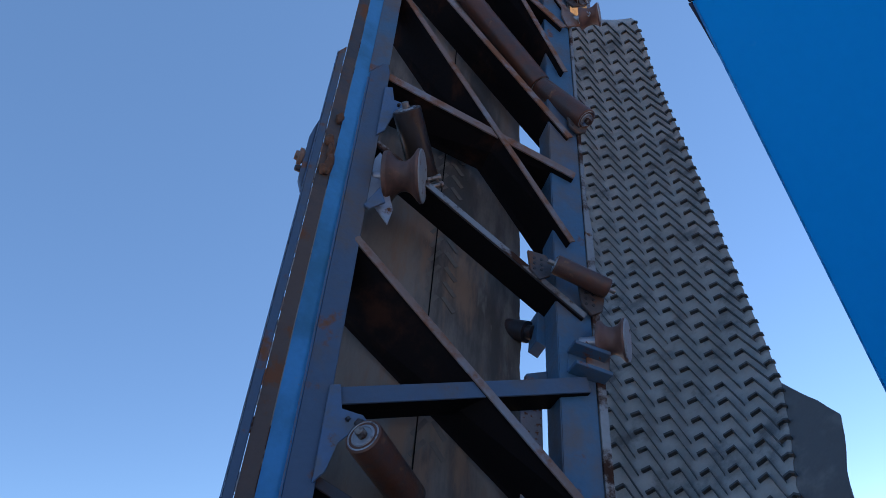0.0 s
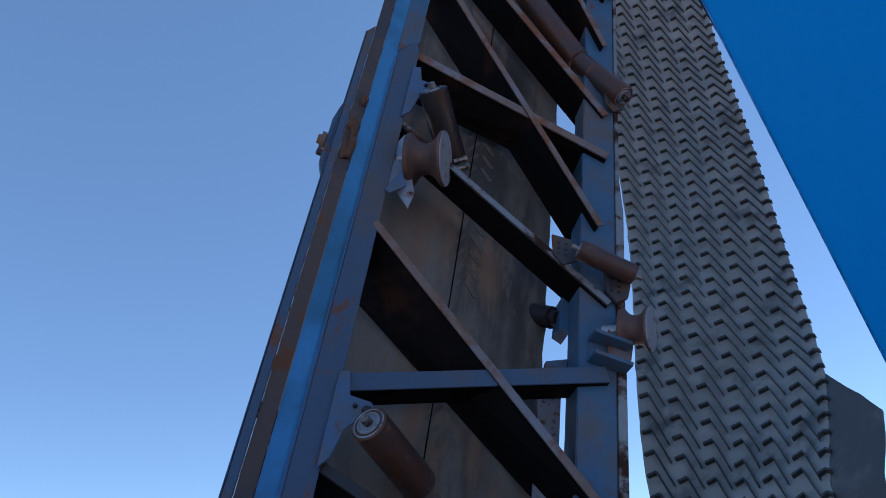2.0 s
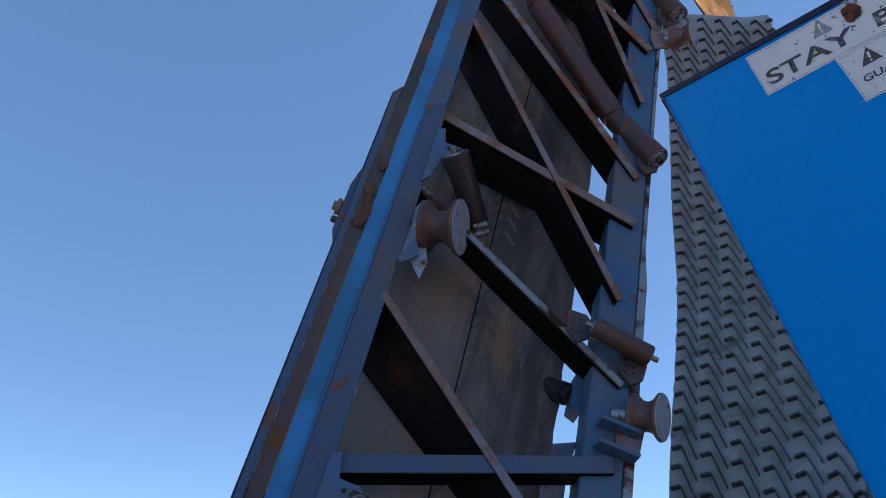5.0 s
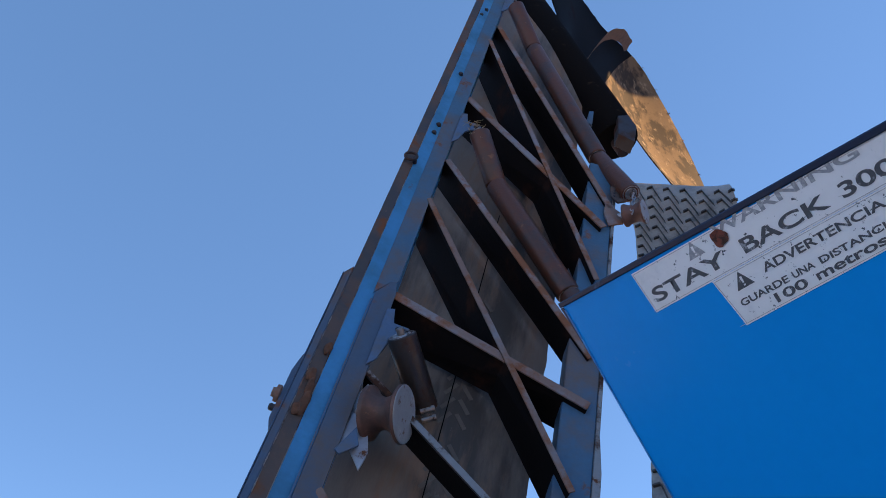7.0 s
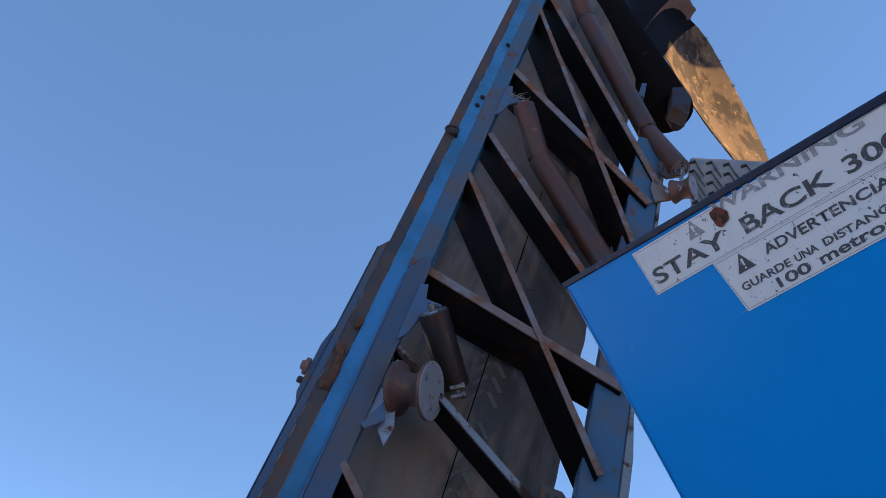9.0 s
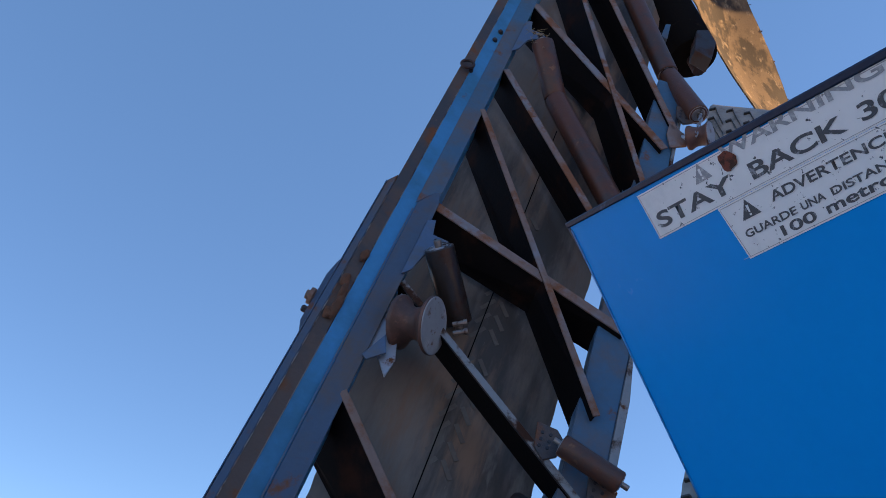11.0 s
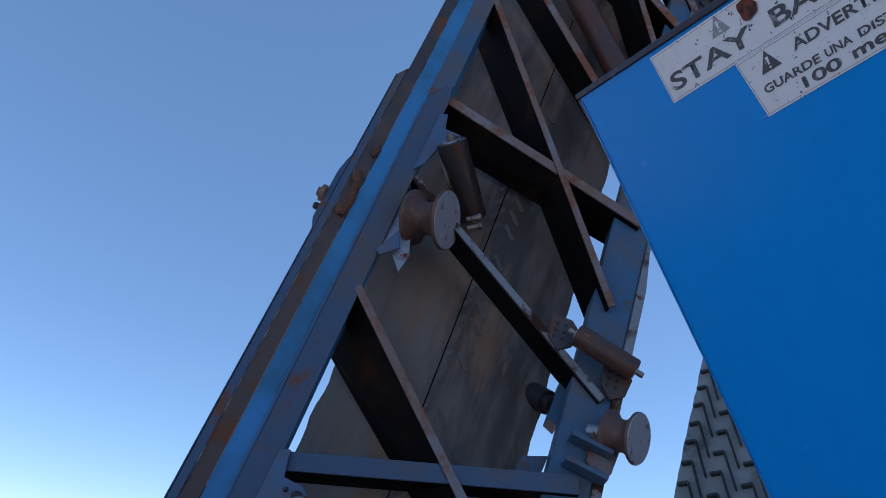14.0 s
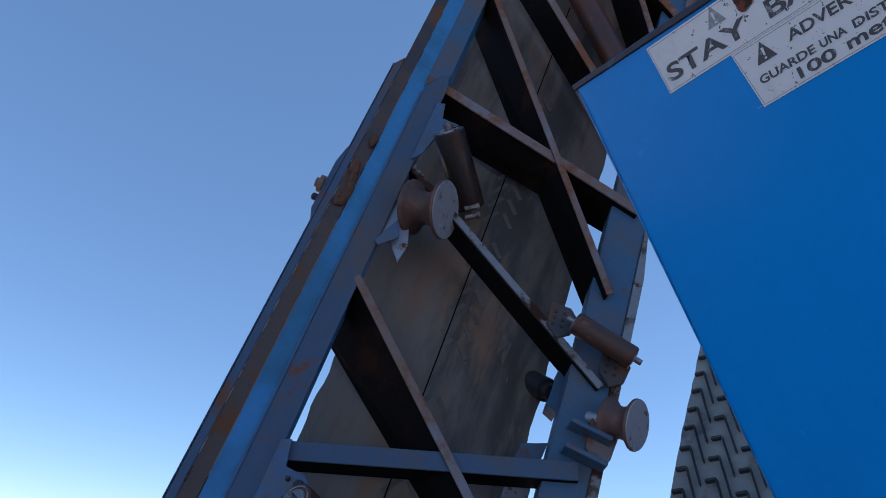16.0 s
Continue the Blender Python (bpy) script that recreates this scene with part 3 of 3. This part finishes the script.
# straw caught at a roller's end
bm = mesh_bm()
for k in range(26):
    a = Vector((0.115 + 0.05 * random.uniform(-1, 1), 1.36 + 0.09 * random.uniform(-1, 1), 0.065))
    b = a + Vector((random.uniform(-0.05, 0.05), random.uniform(-0.09, 0.02), random.uniform(-0.01, 0.03)))
    turned(bm, a, b, [(0, 0.0016), (1, 0.0010)], 4)
tuft = part("straw_tuft", bm, straw, None)
tuft.matrix_world = CONV
tagged(tuft, "wisp of dry straw caught on the roller end", "straw", kind="stuff")

# ---- slack belt ----
belt = tagged(new("slack_belt"), "slack black rubber conveyor belt with chevron cleats, hanging twisted", "belt")


STATIONS = [
    (Vector((1.299, 3.900, 5.976)), Vector((0.951, 3.900, 7.548))),
    (Vector((1.108, 4.200, 6.403)), Vector((1.315, 4.300, 8.217))),
    (Vector((1.368, 4.600, 7.235)), Vector((1.722, 4.800, 8.351))),
    (Vector((1.680, 5.100, 7.765)), Vector((2.257, 5.500, 8.709))),
    (Vector((1.840, 5.300, 7.572)), Vector((2.522, 5.800, 8.363))),
    (Vector((2.087, 5.450, 7.227)), Vector((2.801, 6.100, 7.886))),
    (Vector((2.469, 5.550, 6.459)), Vector((3.006, 6.200, 7.127))),
    (Vector((1.858, 5.350, 6.685)), Vector((2.608, 5.000, 6.364))),
    (Vector((1.702, 5.150, 5.742)), Vector((2.384, 4.600, 5.285))),
    (Vector((1.549, 4.900, 4.885)), Vector((2.164, 4.200, 4.378))),
    (Vector((1.391, 4.650, 4.146)), Vector((1.959, 3.850, 3.651))),
    (Vector((1.261, 4.400, 3.510)), Vector((1.771, 3.550, 3.070))),
    (Vector((1.098, 4.100, 2.911)), Vector((1.582, 3.250, 2.556))),
    (Vector((0.957, 3.850, 2.428)), Vector((1.439, 3.020, 2.158))),
    (Vector((0.829, 3.620, 2.029)), Vector((1.277, 2.850, 1.843))),
    (Vector((0.744, 3.450, 1.702)), Vector((1.133, 2.700, 1.584))),
    (Vector((0.640, 3.100, 1.150)), Vector((1.020, 2.450, 1.100))),
    (Vector((0.520, 2.900, 0.500)), Vector((0.930, 2.250, 0.450))),
    (Vector((0.400, 2.500, 0.030)), Vector((0.850, 1.850, 0.030))),
]


def spline(pts, t):
    k = min(len(pts) - 2, int(t))
    f = t - k
    p0, p1, p2, p3 = pts[max(0, k - 1)], pts[k], pts[k + 1], pts[min(len(pts) - 1, k + 2)]
    return 0.5 * ((2 * p1) + (p2 - p0) * f + (2 * p0 - 5 * p1 + 4 * p2 - p3) * f * f + (3 * p1 - p0 - 3 * p2 + p3) * f ** 3)


LS, RS = [a for a, b in STATIONS], [b for a, b in STATIONS]


def on_belt(t, s, out=0.0):
    """A point of the slack belt: t along, s across (0 to 1), out of its cleated face."""
    a, b = spline(LS, t), spline(RS, t)
    a2, b2 = spline(LS, t + 0.02), spline(RS, t + 0.02)
    p, q = a.lerp(b, s), a2.lerp(b2, s)
    nrm = (q - p).cross(b - a).normalized()
    sag = 0.05 * (4 * s * (1 - s)) + 0.022 * math.sin(5 * s + 1.3 * t)
    return p + nrm * (out - sag)


bm = mesh_bm()
NT, NS = 190, 16
TEND = len(STATIONS) - 1.05
faces_front, faces_back = [], []
for j in range(NT + 1):
    t = TEND * j / NT
    fr, bk = [], []
    for i in range(NS + 1):
        s = i / NS
        if i in (0, NS):
            s += 0.008 * noise.noise(Vector((t * 9, i, 0))) + 0.005 * noise.noise(Vector((t * 31, i, 3)))
        fr.append(bm.verts.new(on_belt(t, s)))
        bk.append(bm.verts.new(on_belt(t, s, -0.014)))
    faces_front.append(fr)
    faces_back.append(bk)
for j in range(NT):
    for i in range(NS):
        bm.faces.new((faces_front[j][i], faces_front[j][i + 1], faces_front[j + 1][i + 1], faces_front[j + 1][i]))
        bm.faces.new((faces_back[j][i], faces_back[j + 1][i], faces_back[j + 1][i + 1], faces_back[j][i + 1]))
    for i in (0, NS):
        bm.faces.new((faces_front[j][i], faces_front[j + 1][i], faces_back[j + 1][i], faces_back[j][i]))
sheet_ob = part("belt_sheet", bm, rubber, belt, "", True)
sheet_ob.data.materials.append(belt_dust)
# top of the belt coloured near black in place of deep shade
sheet_ob.data.materials.append(shade_seam_black)
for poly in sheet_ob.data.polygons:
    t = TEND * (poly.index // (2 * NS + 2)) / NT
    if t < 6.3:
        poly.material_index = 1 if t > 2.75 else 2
bm = mesh_bm()
fr, bk = [], []
for j in range(24):
    t = 13.02 + 3.4 * j / 23
    w = (0.255 - 0.015 * (t - 13.1)) * min(1, max(0, (t - 13.02) / 0.75)) + 0.012 * noise.noise(Vector((t * 8, 0, 9)))
    fr.append([bm.verts.new(on_belt(t, 1.0 + w * k / 3, -0.002)) for k in range(4)])
    bk.append([bm.verts.new(on_belt(t, 1.0 + w * k / 3, -0.014)) for k in range(4)])
for j in range(23):
    for i in range(3):
        bm.faces.new((fr[j][i], fr[j][i + 1], fr[j + 1][i + 1], fr[j + 1][i]))
        bm.faces.new((bk[j][i], bk[j + 1][i], bk[j + 1][i + 1], bk[j][i + 1]))
    bm.faces.new((fr[j][3], fr[j + 1][3], bk[j + 1][3], bk[j][3]))
part("torn_flap", bm, material("smooth_dark_rubber", (0.085, 0.082, 0.078), 0.5, 0.0, [((0.15, 0.14, 0.13), 6.0, 0.5, 0.7, 0.6)], 0.4, 90), belt, "torn wider piece of the belt edge", True)

# chevron cleats: a short arm to one side, a long arm running down to the other
def belt_t(z):
    """How far along the belt its left edge comes down to the height z."""
    lo, hi = 7.0, 17.5
    for _ in range(30):
        mid = (lo + hi) / 2
        lo, hi = (mid, hi) if spline(LS, mid).z > z else (lo, mid)
    return lo


COLS = 6
z, row = 6.60, 0
while z > 1.25:
    pitch = 0.096 + 0.010 * (z - 1.6)
    for c in range(COLS + 1):
        w = 0.965 / COLS
        s0 = 0.010 + c * w
        jig = 0.012 * noise.noise(Vector((row * 3.1, c * 1.7, 0)))
        path = [(s0 + 0.04 * w, z - 0.26 * pitch + jig), (s0 + 0.36 * w, z + jig), (s0 + 0.88 * w, z - 1.45 * pitch + jig)]
        if c == COLS:
            path = [(0.950, z - 0.30 * pitch), (0.985, z - 0.12 * pitch), (1.011, z - 0.22 * pitch + jig)]
        bm = mesh_bm()
        for (sa, za), (sb, zb) in zip(path, path[1:]):
            ring = []
            for k in range(4):
                f = k / 3
                sx, zz = sa + (sb - sa) * f, za + (zb - za) * f
                t0, t1 = belt_t(zz + 0.055 * pitch), belt_t(zz - 0.055 * pitch)
                ring.append([bm.verts.new(on_belt(tt, sx, o)) for tt, o in ((t0 - 0.004, -0.001), (t0, 0.018), (t1, 0.018), (t1 + 0.004, -0.001))])
            for p, q in zip(ring, ring[1:]):
                for k in range(3):
                    bm.faces.new((p[k], p[k + 1], q[k + 1], q[k]))
            bm.faces.new(ring[0]), bm.faces.new(ring[-1][::-1])
        part("cleat", bm, shade_dark_cleat, belt)
    z, row = z - pitch, row + 1

# curled torn strip at the top
bm = mesh_bm()
curl = [Vector(q) for q in ((2.067, 5.200, 8.570), (1.821, 4.700, 8.082), (1.591, 4.400, 7.693), (1.435, 4.300, 7.423), (1.293, 4.250, 7.149), (1.153, 4.200, 6.827))]
fr = []
for j in range(26):
    c = spline(curl, 4.98 * j / 25)
    wv = Vector((0.032, -0.045, 0.022)) * (1 + 0.25 * noise.noise(Vector((j * 0.6, 0, 0))))
    th = Vector((0.008, 0.004, 0.014))
    fr.append([bm.verts.new(c - wv), bm.verts.new(c + wv), bm.verts.new(c + wv + th), bm.verts.new(c - wv + th)])
for p, q in zip(fr, fr[1:]):
    for k in range(4):
        bm.faces.new((p[k], p[(k + 1) % 4], q[(k + 1) % 4], q[k]))
bm.faces.new(fr[0]), bm.faces.new(fr[-1][::-1])
part("torn_strip", bm, frayed, belt, "curled frayed brown belt strip", True)

# loose threads along the frayed upper edge
for k in range(7):
    bm = mesh_bm()
    a = on_belt(2.1 + 0.55 * k, 0.997)
    for _ in range(5):
        b = a + Vector((random.uniform(-0.015, 0.025), random.uniform(-0.025, 0.015), random.uniform(-0.02, 0.03)))
        turned(bm, a, b, [(0, 0.0045), (1, 0.0025)], 5)
    part("frayed_thread", bm, frayed, belt)

# ---- machine side panel: p along its top edge, q down its left edge ----
CORNER = Vector((0.2155, 1.2556, 2.5575))
ALONG, DOWN, OUT = Vector((0.4166, -0.8834, -0.2145)), Vector((0.4844, 0.4153, -0.7700)), Vector((-0.7693, -0.2169, -0.6009))
PANEL = Matrix(((ALONG.x, DOWN.x, OUT.x, CORNER.x), (ALONG.y, DOWN.y, OUT.y, CORNER.y), (ALONG.z, DOWN.z, OUT.z, CORNER.z), (0, 0, 0, 1)))
panel = tagged(new("machine_side_panel"), "glossy blue steel machine side panel with weathered white warning decals", "panel")


def lean(co):
    """The decals sit a little askew on the sheet, rising towards the panel's far end."""
    return Vector((co.x, co.y - (0.010 + 0.53 * co.y) * (co.x - 0.22), co.z))


def panel_part(name, bm, mat, label="", parent=None, askew=False):
    for v in bm.verts:
        v.co = PANEL @ (lean(v.co) if askew else v.co)
    return part(name, bm, mat, parent or panel, label)


bm = mesh_bm()
plate(bm, [(0.0, 0.0), (1.7, 0.0), (1.7, 1.9), (0.0, 1.9)], -0.006, 0.0, 0.0015)
sheet = panel_part("sheet", bm, panel_blue)
bm = mesh_bm()
plate(bm, [(-0.006, -0.005), (1.7, -0.005), (1.7, 0.006), (-0.006, 0.006)], -0.035, 0.004, 0.002)
panel_part("top_rim", bm, panel_rim, "chipped dark navy folded rim")
bm = mesh_bm()
plate(bm, [(-0.011, 0.0065), (-0.001, 0.0065), (-0.001, 0.150), (-0.005, 0.070)], -0.030, -0.001, 0.001)
panel_part("corner_fold", bm, panel_rim, "dark folded corner")
bm = mesh_bm()
plate(bm, [(0.0005, 0.012), (0.0055, 0.012), (0.0055, 1.9), (0.0005, 1.9)], 0.0006, 0.0016, 0.0004)
panel_part("worn_edge_band", bm, material("rubbed_pale_blue_edge", (0.03, 0.31, 0.72), 0.4, 0.0, [((0.001, 0.20, 0.55), 30.0, 0.45, 0.55, 0.3), ((0.30, 0.42, 0.58), 70.0, 0.62, 0.70, 0.6)], 0.3, 90), "paint rubbed pale along the edge")
for x, y, top in ((1.157, 1.567, 1.25), (1.574, 0.683, 1.035)):
    bm = mesh_bm()
    box(bm, (x - 0.04, y - 0.04, 0.0), (x + 0.04, y + 0.04, top), 0.006)
    part("support_post", bm, panel_rim, panel)

for name, o in (("decal", [(0.209, 0.0125), (0.86, 0.0125), (0.86, 0.0905), (0.215, 0.0905)]), ("decal", [(0.354, 0.0909), (0.86, 0.0909), (0.86, 0.1810), (0.368, 0.1810)])):
    bm = mesh_bm()
    plate(bm, o, 0.0003, 0.0010)
    panel_part(name, bm, decal_white, "scuffed white vinyl decal", None, True)
    bm = mesh_bm()
    (x0, y0), (x1, y1) = o[0], o[2]
    for a, b in (((x0 + 0.003, y0 + 0.003), (x1, y0 + 0.003)), ((x0 + 0.003, y1 - 0.003), (x1, y1 - 0.003)), ((x0 + 0.003, y0 + 0.003), (o[3][0] + 0.003, y1 - 0.003))):
        beam(bm, a, b, 0.0004, 0.0004, 0.0011, 0.0014)
    panel_part("decal_border", bm, pale_ink, "", None, True)


def lettering(text, p, q, height, width, mat):
    """Words on the panel: foot of the first letter at p, q; cap height and whole width in metres."""
    cu = bpy.data.curves.new("words", "FONT")
    cu.body = text
    cu.offset = 0.022
    tmp = new("words", cu)
    me = bpy.data.meshes.new_from_object(tmp.evaluated_get(bpy.context.evaluated_depsgraph_get()))
    bpy.data.objects.remove(tmp)
    xs, ys = [v.co.x for v in me.vertices], [v.co.y for v in me.vertices]
    kx, ky = width / (max(xs) - min(xs)), height / (max(ys) - min(ys))
    for v in me.vertices:
        v.co = PANEL @ lean(Vector((p + (v.co.x - min(xs)) * kx, q - (v.co.y - min(ys)) * ky, 0.0016)))
    me.materials.append(mat)
    ob = new("lettering", me)
    ob.parent = panel
    return ob


lettering("WARNING", 0.403, 0.0290, 0.0215, 0.258, pale_ink)
lettering("STAY", 0.230, 0.0775, 0.0265, 0.172, ink)
lettering("BACK", 0.437, 0.0775, 0.0265, 0.155, ink)
lettering("300", 0.612, 0.0775, 0.0265, 0.079, ink)
lettering("ADVERTENCIA", 0.448, 0.1200, 0.0165, 0.206, ink)
lettering("GUARDE", 0.381, 0.1515, 0.0125, 0.096, ink)
lettering("UNA", 0.485, 0.1515, 0.0125, 0.039, ink)
lettering("DISTANCIA", 0.534, 0.1515, 0.0125, 0.124, ink)
lettering("100", 0.440, 0.1730, 0.0165, 0.060, ink)
lettering("metros", 0.517, 0.1730, 0.0150, 0.114, ink)
for p, q, s, m in ((0.356, 0.0420, 0.029, pale_ink), (0.406, 0.1250, 0.029, ink)):
    bm = mesh_bm()
    plate(bm, [(p - s * 0.62, q), (p + s * 0.62, q), (p, q - s)], 0.0012, 0.0016)
    tri = panel_part("warning_triangle", bm, m, "", None, True)
    bm = mesh_bm()
    plate(bm, [(p - s * 0.05, q - s * 0.28), (p + s * 0.05, q - s * 0.28), (p + s * 0.08, q - s * 0.68), (p - s * 0.08, q - s * 0.68)], 0.0017, 0.0020)
    plate(bm, [(p - s * 0.06, q - s * 0.10), (p + s * 0.06, q - s * 0.10), (p + s * 0.06, q - s * 0.20), (p - s * 0.06, q - s * 0.20)], 0.0017, 0.0020)
    panel_part("exclamation_mark", bm, decal_white, "", tri, True)
bm = mesh_bm()
outline = []
for k in range(22):
    a = 2 * math.pi * k / 22
    r = 0.013 * (1 + 0.45 * noise.noise(Vector((math.cos(a) * 1.6, math.sin(a) * 1.6, 5))) + 0.2 * noise.noise(Vector((k * 1.9, 0, 2))))
    outline.append((0.411 + 1.25 * r * math.cos(a), 0.0265 + r * math.sin(a)))
plate(bm, outline, 0.0021, 0.0030)
panel_part("rust_blister", bm, material("red_rust_blister", (0.22, 0.060, 0.035), 0.9, 0.0, [(DEEP_RUST, 90.0, 0.45, 0.6, 0.9)], 0.6, 200), "red-brown rust blister")
